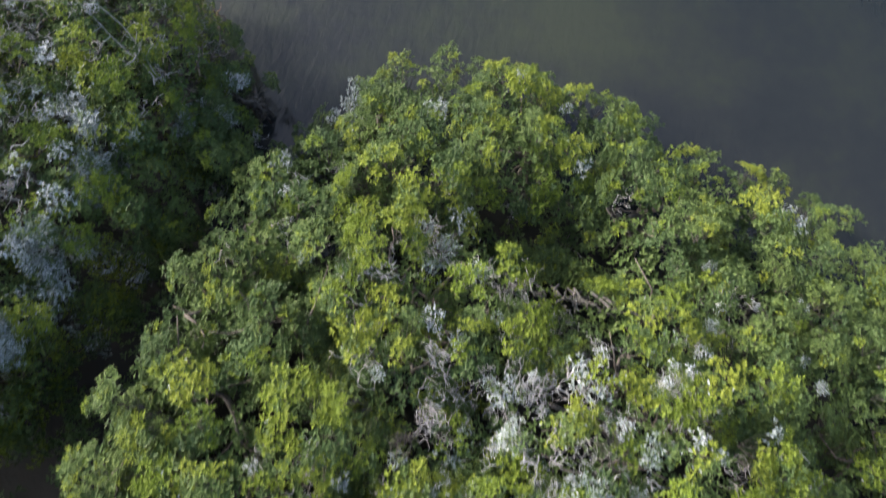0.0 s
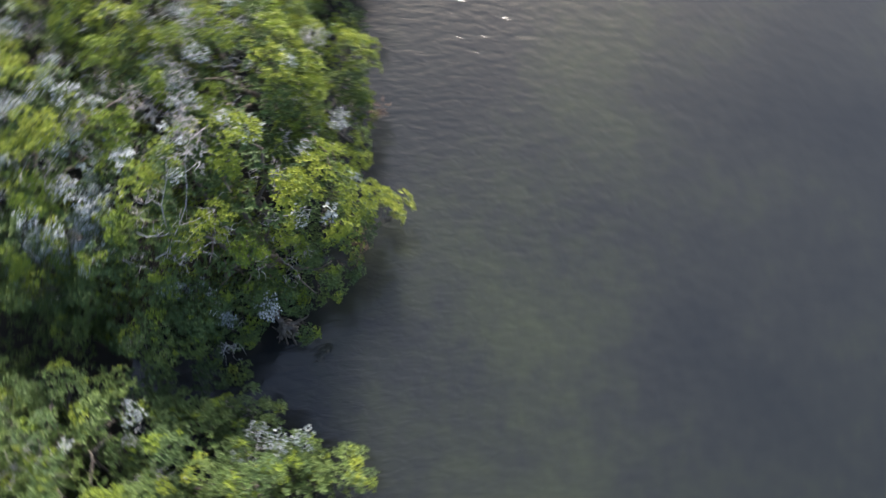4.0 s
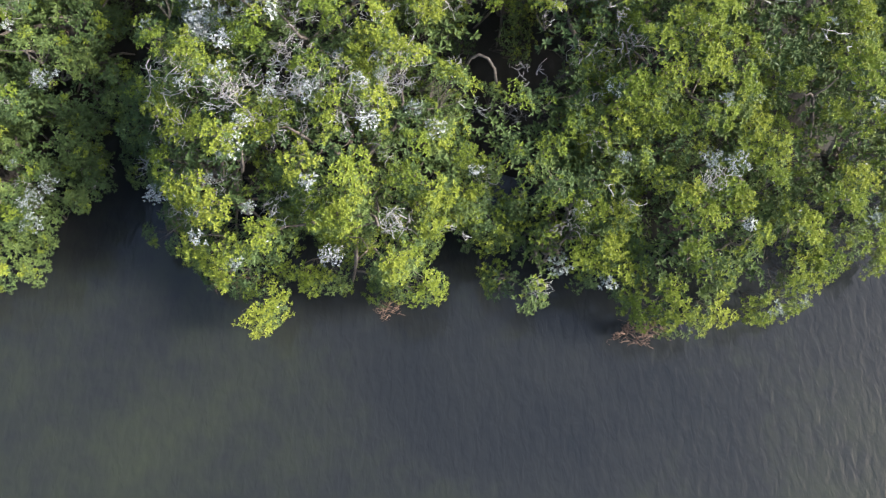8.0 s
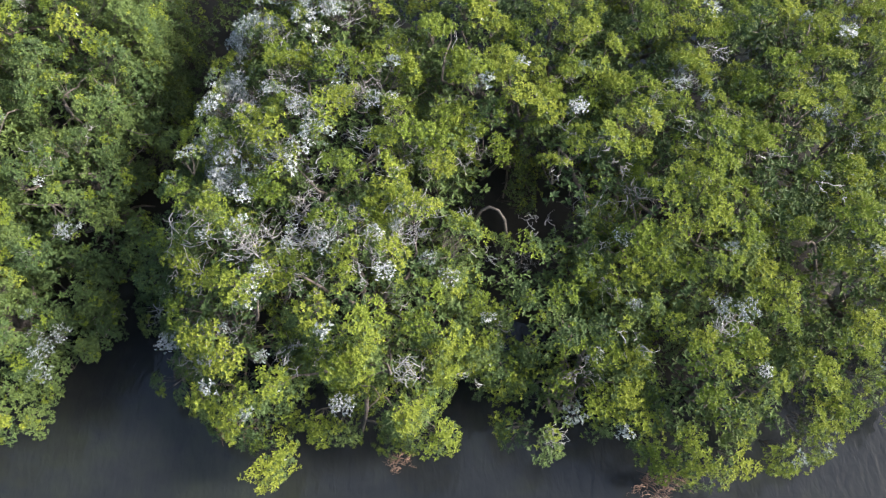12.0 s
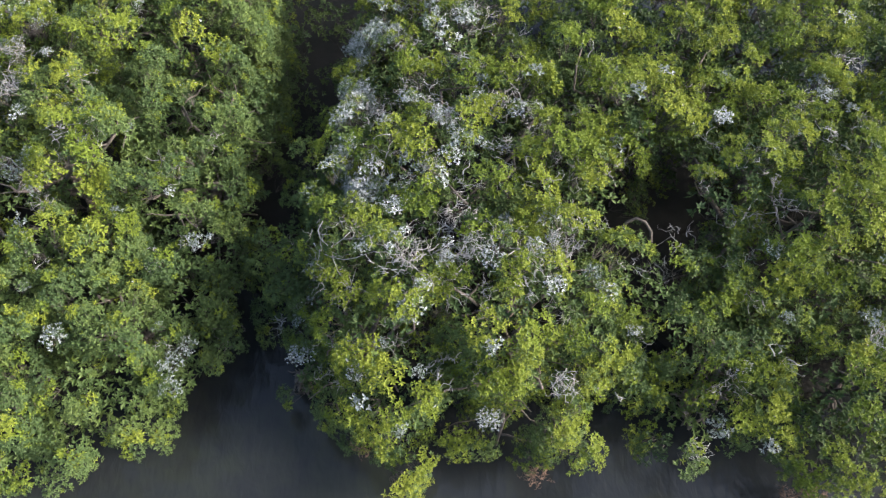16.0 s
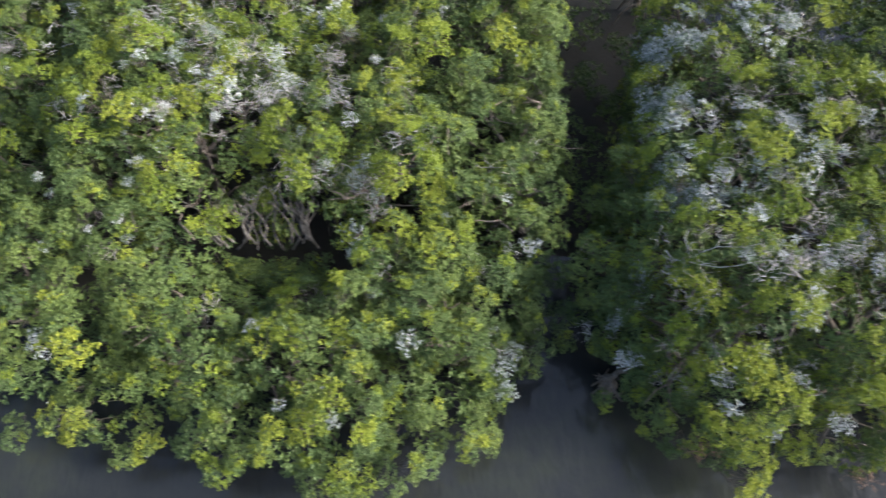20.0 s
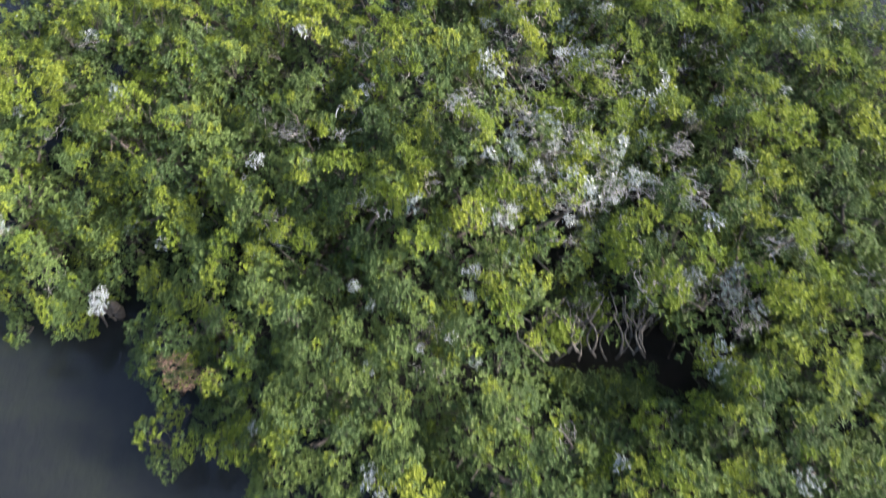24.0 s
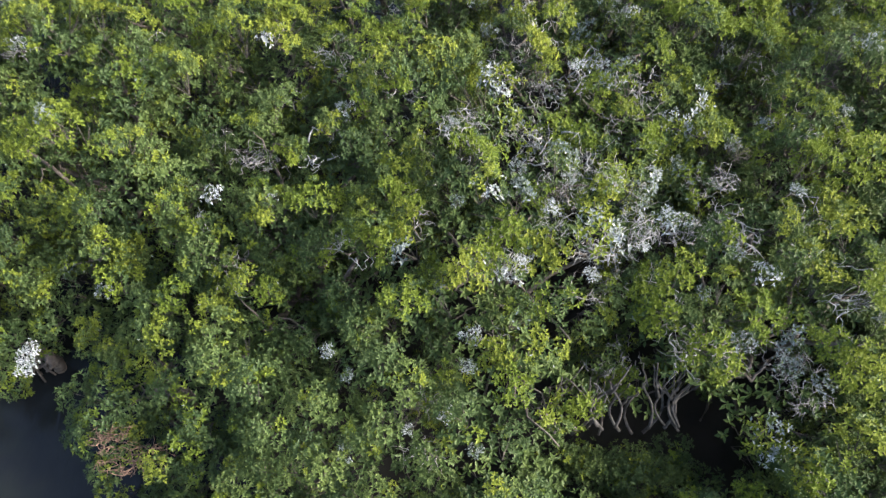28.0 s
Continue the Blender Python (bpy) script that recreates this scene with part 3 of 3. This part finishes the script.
BARE_CENTRE = [(-4.41, 11.62, 0.35), (-4, 6.56, 0.26), (-3.9, 9.8, 0.26), (-3.73, 11.55, 0.29), (-3.7, 8.58, 0.39), (-3.34, 8.98, 0.31),
               (-3.23, 8.51, 0.4), (-2.94, 6.6, 0.30), (-2.75, 5.21, 0.29), (-2.51, 13.77, 0.32), (-2.4, 7.69, 0.26), (-2, 11.32, 0.29),
               (-1.79, 10.9, 0.34), (-1.61, 7.82, 0.28), (-1.38, 11.12, 0.35), (-1.19, 6.28, 0.3), (-1.11, 5.21, 0.29), (-1, 7.82, 0.30),
               (-0.73, 11.09, 0.29), (-0.08, 11.47, 0.32)]
BARE_EAST = [(0.86, 6.47, 0.24), (1.7, 7.89, 0.34), (2.72, 10.97, 0.28), (2.87, 5.46, 0.34), (3.81, 9.13, 0.34), (6.91, 9.1, 0.34)]
BARE = BARE_FAR_WEST + BARE_WEST + BARE_CENTRE_WEST + BARE_CENTRE + BARE_EAST


# ---- the trees ----
def build_tree(x, y, seed):
    rng = np.random.default_rng(seed)
    tree = new("mangrove_tree")
    tree.location = (x, y, 0.0)
    tagged(tree, "leafy green mangrove tree with grey limbs, standing in shallow water", "tree", "mangrove trees")
    top = max(float(canopy([(x, y)])[0][0]), 2.5)
    fork = np.array((rng.normal(0, 0.15), rng.normal(0, 0.15), 0.34 * top))
    trunk = Tubes().add(bent(rng, (0, 0, -0.4), fork, 5, 0.15), np.linspace(0.17, 0.11, 6), 8)
    child("trunk", trunk.mesh("trunk", BARK), tree)
    for k in range(7):
        w = k * 0.9 + rng.uniform(-0.2, 0.2)
        r = rng.uniform(0.7, 1.5) * min(1.0, (top / 4.5) ** 2)
        foot = (r * math.cos(w), r * math.sin(w), -0.3)
        root = Tubes().add(bent(rng, (0, 0, rng.uniform(0.5, 1.1)), foot, 5, 0.1, 0.35), np.linspace(0.045, 0.022, 6), 5)
        child("prop_root", root.mesh("prop_root", BARK), tree)
    for k in range(7):
        w = k * 0.9 + rng.uniform(-0.3, 0.3)
        r = rng.uniform(1.0, 2.3) * min(1.0, (top / 5.0) ** 2)
        h = float(canopy([(x + r * math.cos(w), y + r * math.sin(w))])[0][0])
        if h < 1.2:
            r *= 0.5
            h = max(float(canopy([(x + r * math.cos(w), y + r * math.sin(w))])[0][0]), 1.4)
        end = np.array((r * math.cos(w), r * math.sin(w), h - 1.0))
        t = Tubes()
        line = bent(rng, fork, end, 6, 0.35)
        t.add(line, np.linspace(0.085, 0.03, 7), 6)
        for _ in range(5):
            at = line[int(rng.integers(2, 7))]
            go = at + np.array((rng.normal(0, 0.6), rng.normal(0, 0.6), rng.uniform(0.1, 0.5))) * min(1.0, (top / 5.0) ** 2)
            go[2] = min(go[2], h - 0.6)
            t.add(bent(rng, at, go, 4, 0.3), np.linspace(0.03, 0.010, 5), 4)
        child("limb", t.mesh("limb", BARK), tree)
    return tree


TREE_OBJECTS = [build_tree(x, y, 500 + n) for n, (x, y, *_) in enumerate(TREES)]


def scatter(rng, step, x0, x1, y0, y1):
    """Places on a shaken triangular grid."""
    rows = []
    for j, y in enumerate(np.arange(y0, y1, step * 0.866)):
        for x in np.arange(x0, x1, step):
            rows.append((x + (j % 2) * step / 2 + rng.uniform(-0.32, 0.32) * step, y + rng.uniform(-0.32, 0.32) * step))
    return np.array(rows)


def whiteness(p):
    g = np.zeros(len(p))
    for x, y, r, s in DUSTY:
        g = np.maximum(g, s * np.exp(-(((p[:, 0] - x) ** 2 + (p[:, 1] - y) ** 2) / (r * 1.0) ** 2)))
    return g


def on_slope(x, y, z, nx, ny, spin, scale, lean):
    up = Vector((nx * lean, ny * lean, 1.0)).normalized()
    q = Vector((0, 0, 1)).rotation_difference(up)
    return Matrix.LocRotScale((x, y, z), q @ Euler((0, 0, spin)).to_quaternion(), (scale, scale, scale))


def plant(name, mesh, n, x, y, z, nx, ny, rng, scale, lean, label=""):
    tree = TREE_OBJECTS[n]
    m = on_slope(x - TREES[n][0], y - TREES[n][1], z, nx, ny, rng.uniform(0, 6.28), scale, lean)
    ob = child(name, mesh, tree, m, label)
    if name in ("leaf_spray", "twig_fan"):
        ob["kind"] = "stuff"
    return ob


def near_any(p, spots, more):
    """Which points lie within the radius of a spot, plus some metres."""
    hit = np.zeros(len(p), bool)
    for x, y, r, *_ in spots:
        hit |= (p[:, 0] - x) ** 2 + (p[:, 1] - y) ** 2 < (r + more) ** 2
    return hit


def hinterland(p):
    """The far north-east of the island, and its outermost ends."""
    return (p[:, 1] > np.where(p[:, 0] > -8.5, 16.5, np.where(p[:, 0] > -25, 23.6, 24.6))) | (p[:, 0] > 12.3) | (p[:, 0] < -33.0)


def grow():
    rng = np.random.default_rng(7)
    p = scatter(rng, 0.63, -35.5, 14.5, 2.6, 24.6)
    p = p[~hinterland(p)]
    h, near = canopy(p)
    hx, hy = canopy(p + (0.25, 0))[0], canopy(p + (0, 0.25))[0]
    g = whiteness(p)
    dip = hollow(p)
    open_wall = np.min([to_segment(p, a, b) - half for a, b, half, _ in GAPS[7:]], axis=0) < 0.7
    spotted = near_any(p, WHITE_SPOTS, 0.02)
    beside = near_any(p, WHITE_SPOTS, 0.35)
    keep = (h > 0.3) & ~near_any(p, BARE, -0.05) & (shore_distance(p) > 0.16)
    for i in np.flatnonzero(keep):
        x, y = p[i]
        sx = float(np.clip((h[i] - hx[i]) / 0.25, -2, 2)) if hx[i] > 0 else 1.6
        sy = float(np.clip((h[i] - hy[i]) / 0.25, -2, 2)) if hy[i] > 0 else 1.6
        steep = math.hypot(sx, sy)
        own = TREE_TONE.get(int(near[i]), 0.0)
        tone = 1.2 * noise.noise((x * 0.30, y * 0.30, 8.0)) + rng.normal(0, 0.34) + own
        mark = g[i] + rng.normal(0, 0.16) + (0.12 if beside[i] else 0.0)
        if mark > 0.72:
            kind = GREYED
        elif mark > 0.44:
            kind = SPECKLED
        else:
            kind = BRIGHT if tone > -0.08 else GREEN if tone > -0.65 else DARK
        if not (spotted[i] or rng.uniform() < 0.04 or dip[i] > 0.54 and rng.uniform() < 0.84):
            z = h[i] - 0.34 + rng.normal(0, 0.20)
            size = rng.uniform(0.66, 1.06)
            plant("leaf_spray", kind[int(rng.integers(len(kind)))], near[i], x, y, max(z, 0.25), sx, sy, rng, size, 0.6)
        # foliage of the flanks, below the top of a steep slope; dark leaves give shade on low-toned trees
        drop = h[i] - 0.80
        while steep > 1.25 and drop > 0.6 and not open_wall[i]:
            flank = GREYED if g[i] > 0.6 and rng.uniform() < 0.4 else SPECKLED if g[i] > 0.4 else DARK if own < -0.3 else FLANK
            if rng.uniform() < 0.9:
                plant("leaf_spray", flank[int(rng.integers(len(flank)))], near[i], x - 0.15 * sx / steep + rng.normal(0, 0.15), y - 0.15 * sy / steep + rng.normal(0, 0.15), drop, sx, sy, rng, rng.uniform(0.7, 1.0), 0.8)
            drop -= 0.62
    # larger sprays on the far side of the island
    q = scatter(rng, 0.95, -35.5, 14.5, 2.6, 24.6)
    q = q[hinterland(q)]
    h, near = canopy(q)
    for i in np.flatnonzero(h > 0.3):
        kind = BRIGHT if rng.uniform() < 0.6 else GREEN
        plant("leaf_spray", kind[int(rng.integers(9))], near[i], q[i][0], q[i][1], h[i] - 0.45, 0, 0, rng, rng.uniform(1.4, 1.75), 0)
    # sprays whitened by droppings
    for x0, y0, r, strength in WHITE_SPOTS:
        for k in range(max(1, round((r / 0.36) ** 2))):
            w, q = rng.uniform(0, 6.28), (0.0 if r < 0.35 else 0.8 * r * math.sqrt(rng.uniform(0, 1)))
            x, y = x0 + q * math.cos(w), y0 + q * math.sin(w)
            h1, n1 = canopy([(x, y)])
            if h1[0] > 0.4 or strength > 1.4:
                pale = WHITENED if strength > 1.3 or strength > 0.95 and r < 0.42 or rng.uniform() < 0.30 else GREYED
                plant("leaf_spray", pale[int(rng.integers(5))], n1[0], x, y, max(h1[0], 2.1) - 0.22, 0, 0, rng, float(np.clip(r / 0.50, 0.34, 0.70)), 0)
    for x0, y0, z0, r in WHITE_FLANK:
        n1 = canopy([(x0 + 0.4, y0)])[1][0]
        for k in range(round((r / 0.19) ** 2)):
            x, y, z = x0 + rng.normal(0, 0.3 * r), y0 + rng.normal(0, 0.45 * r), z0 + rng.normal(0, 0.35 * r)
            pale = WHITENED if rng.uniform() < 0.85 else GREYED
            plant("leaf_spray", pale[int(rng.integers(5))], n1, x - 0.15, y, z, -1.2, -0.2, rng, rng.uniform(0.5, 0.75), 1.0)
    # lower layer, its leaves all dark so that gaps read as shade
    p = scatter(rng, 0.72, -34.0, 13.5, 3.2, 23.5)
    p = p[~hinterland(p)]
    h, near = canopy(p)
    opening = to_segment(p, *GAPS[7][:2]) < GAPS[7][2] + 0.55
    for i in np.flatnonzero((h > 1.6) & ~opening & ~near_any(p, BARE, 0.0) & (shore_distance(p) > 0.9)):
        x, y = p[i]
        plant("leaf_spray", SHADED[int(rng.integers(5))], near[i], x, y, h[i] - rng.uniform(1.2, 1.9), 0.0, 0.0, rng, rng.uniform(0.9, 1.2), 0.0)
    # fine grey twigs that show between the leaves
    for x0, y0, spread, count in TWIGGY:
        for k in range(count // 2):
            x, y = x0 + rng.normal(0, spread), y0 + rng.normal(0, spread)
            h1, n1 = canopy([(x, y)])
            if h1[0] > 1.5:
                plant("twig_fan", FANS[int(rng.integers(6))], n1[0], x, y, h1[0] - 0.38 + rng.normal(0, 0.10), rng.normal(0, 0.5), rng.normal(0, 0.5), rng, rng.uniform(0.7, 1.2), 0.5)
    # foliage low in the long slot, dark leaves only to give its shade
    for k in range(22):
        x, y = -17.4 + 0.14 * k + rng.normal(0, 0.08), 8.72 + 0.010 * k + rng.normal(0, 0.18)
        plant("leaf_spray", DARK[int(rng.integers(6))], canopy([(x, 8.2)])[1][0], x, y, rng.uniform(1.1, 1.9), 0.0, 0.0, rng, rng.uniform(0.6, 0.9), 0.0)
    # foliage low in the channel, with shade put in by all-dark leaves
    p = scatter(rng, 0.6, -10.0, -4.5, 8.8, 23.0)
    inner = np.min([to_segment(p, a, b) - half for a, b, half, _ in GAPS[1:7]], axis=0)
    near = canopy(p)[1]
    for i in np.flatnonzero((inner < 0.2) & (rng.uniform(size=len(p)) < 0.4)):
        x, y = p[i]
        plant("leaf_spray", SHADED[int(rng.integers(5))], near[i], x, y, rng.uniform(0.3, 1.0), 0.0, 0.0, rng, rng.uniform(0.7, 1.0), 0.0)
    # bare branches
    for bx, by, br in BARE:
        for k in range(int(1 + 3 * br)):
            w, q = rng.uniform(0, 6.28), br * math.sqrt(rng.uniform(0, 1))
            x, y = bx + q * math.cos(w), by + q * math.sin(w)
            h, near = canopy([(x, y)])
            if h[0] < 1.0:
                continue
            white = whiteness(np.array([(x, y)]))[0] > 0.3
            kind = TANGLES_WHITE if white else TANGLES
            plant("bare_branch", kind[int(rng.integers(4))], near[0], x, y, h[0] - 0.45 + rng.normal(0, 0.1), 0, 0, rng, rng.uniform(0.45, 0.72), 0,
                  "bare twigs whitened by droppings" if white else "bare grey twigs")


grow()


# ---- limbs that show in openings of the canopy ----
def open_limbs():
    rng = np.random.default_rng(61)
    # upright limbs under the long slot's overhanging north side, darkened in colour for shade
    for k in range(20):
        u = (k + rng.uniform(-0.4, 0.4)) / 19
        x, y = -17.4 + 2.8 * u, 9.40 + 0.12 * u
        n = int(canopy([(x, y + 0.5)])[1][0])
        base = np.array((TREES[n][0], TREES[n][1], 0.0))
        lean, bow, deep = rng.normal(0.1, 0.35), rng.choice((-1, 1)) * rng.uniform(0.08, 0.26), rng.uniform(0.9, 1.5)
        line = [np.array((x + lean * v + bow * (math.sin(math.pi * v) - 0.5 * math.sin(2 * math.pi * v)), y + 0.50 - 0.50 * v + 0.15 * math.sin(math.pi * v), 3.6 - deep * v)) - base for v in np.linspace(0, 1, 9)]
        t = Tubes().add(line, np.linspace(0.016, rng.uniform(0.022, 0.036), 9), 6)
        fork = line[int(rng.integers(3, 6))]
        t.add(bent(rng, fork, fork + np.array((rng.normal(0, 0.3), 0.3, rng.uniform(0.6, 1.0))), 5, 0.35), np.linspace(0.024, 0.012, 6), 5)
        child("limb", t.mesh("limb", LIMB), TREE_OBJECTS[n], label="bent grey limb, darkened in colour for the shade")
    # the arched limb beside the deep opening, its colour darkened for shade
    n = 21
    base = np.array((TREES[n][0], TREES[n][1], 0.0))
    arch = [(0.40, 8.62, 4.25), (0.54, 8.74, 4.5), (0.72, 8.76, 4.62), (0.92, 8.68, 4.60), (1.07, 8.52, 4.44), (1.13, 8.34, 4.1)]
    t = Tubes().add([np.array(p) - base for p in arch], np.linspace(0.030, 0.036, 6), 8)
    child("limb", t.mesh("limb", TWIG_DARK), TREE_OBJECTS[n], label="arched grey-brown limb, its shade put into the colour")
    # long bare boughs over the crown of the middle tree
    n = 20
    base = np.array((TREES[n][0], TREES[n][1], 0.0))
    for (xa, ya), (xb, yb) in [((-6.5, 8.2), (-5.1, 7.5)), ((-6.4, 7.9), (-5.0, 7.2)), ((-6.2, 8.3), (-5.6, 7.0)), ((-4.5, 7.2), (-3.5, 6.6)), ((-6.3, 7.7), (-5.5, 7.0))]:
        za, zb = (float(canopy([q])[0][0]) for q in ((xa, ya), (xb, yb)))
        t = Tubes()
        line = curved(rng, np.array((xa, ya, za - 0.15)) - base, np.array((xb, yb, zb)) - base, 7, 0.06)
        t.add(line, np.linspace(0.015, 0.005, 8), 5)
        for k in range(6):
            at = line[int(rng.integers(2, 8))]
            t.add(curved(rng, at, at + np.array((rng.normal(0.15, 0.25), rng.normal(-0.1, 0.25), rng.uniform(0.0, 0.15))), 4, 0.15), np.linspace(0.010, 0.004, 5), 4)
        child("bough", t.mesh("bough", TWIG), TREE_OBJECTS[n], label="long bare grey bough")


open_limbs()


def shore_brush():
    """Dead brown branches that hang at the waterline."""
    rng = np.random.default_rng(77)
    for x, y, z, size in [(4.75, 3.55, 0.75, 1.0), (5.2, 3.6, 0.8, 0.8), (-1.35, 4.0, 0.9, 0.7), (-5.3, 4.6, 1.3, 0.8), (-25.2, 9.1, 2.4, 1.0), (-25.6, 9.4, 2.5, 0.8)]:
        n = int(canopy([(x, y + 0.4)])[1][0])
        plant("bare_branch", TANGLES_BROWN[int(rng.integers(2))], n, x, y, z, 0.0, 1.2, rng, size, 1.0, "dead brown branch")


shore_brush()


# ---- stick nests on the canopy ----
def stick(t, rng, spread, low):
    w = rng.uniform(0, 2 * math.pi)
    r = spread * math.sqrt(rng.uniform(0.05, 1.0))
    half = rng.uniform(0.10, 0.26)
    c = np.array((r * math.cos(w), r * math.sin(w), rng.uniform(low, 0.02) + 0.06 * r / spread))
    go = np.array((-math.sin(w), math.cos(w), rng.normal(0, 0.2))) + rng.normal(0, 0.7, 3) * (1, 1, 0.3)
    go /= np.linalg.norm(go)
    return t.add(bent(rng, c - go * half, c + go * half, 4, 0.45), np.linspace(0.0060, 0.0030, 5), 4)


def nest_parts(seed, mat):
    rng = np.random.default_rng(seed)
    bowl = Tubes()
    for k in range(26):
        stick(bowl, rng, 0.26, -0.12)
    return bowl.mesh("twig_bowl", mat), [stick(Tubes(), rng, 0.30, -0.04).mesh("stick", mat) for _ in range(6)]


NEST_KINDS = [nest_parts(300 + k, TWIG_DARK if k == 3 else TWIG if k % 2 else TWIG_WHITE) for k in range(4)]
NESTS = [(-23.1, 14.4, 1), (-13.9, 13.8, 1), (-17.4, 12.9, 1), (-15.8, 12.2, 0), (-17.6, 15.5, 1), (-15.8, 18.4, 0), (-19.9, 9.3, 1),
         (-13.5, 9.9, 1), (-14.2, 13.2, 1), (-18.2, 11.5, 0), (-3.0, 7.6, 0), (-1.1, 7.7, 0), (-2.3, 11.4, 1), (0.4, 11.4, 1), (-3.9, 9.6, 0),
         (4.1, 10.6, 1), (6.6, 11.3, 1), (-1.1, 5.1, 0), (2.3, 4.3, 0), (-4.3, 7.3, 1), (5.9, 6.2, 0), (-10.0, 6.8, 1)]


def nests():
    rng = np.random.default_rng(9)
    for x, y, grey in NESTS:
        z = float(canopy([(x, y)])[0][0])
        bowl, sticks = NEST_KINDS[(1 if grey else 0) + 2 * int(rng.integers(2))]
        nest = new("nest")
        nest.matrix_basis = pose(x, y, z - 0.16, rng.normal(0, 8), rng.normal(0, 8), rng.uniform(0, 360)) @ Matrix.Scale(rng.uniform(0.8, 1.05), 4)
        label = "grey stick nest resting among mangrove leaves" if grey else "stick nest whitened by droppings among mangrove leaves"
        tagged(nest, label, "nest", "stick nests")
        child("twig_bowl", bowl, nest)["kind"] = "stuff"
        for one in sticks:
            child("stick", one, nest)


nests()


# ---- white marker pole in the water off the north-west shore ----
def marker_pole():
    pole = new("marker_pole")
    pole.location = (-34.72, 25.33, 0.0)
    tagged(pole, "slim white painted marker pole standing in the water", "pole")
    t = Tubes().add([(0, 0, -1.0), (0, 0, 0.5), (0, 0, 2.4)], [0.04, 0.04, 0.036], 12)
    child("shaft", t.mesh("shaft", PAINT), pole)
    t = Tubes().add([(0, 0, 2.4), (0, 0, 2.44)], [0.046, 0.043], 12)
    child("cap", t.mesh("cap", PAINT), pole)


marker_pole()
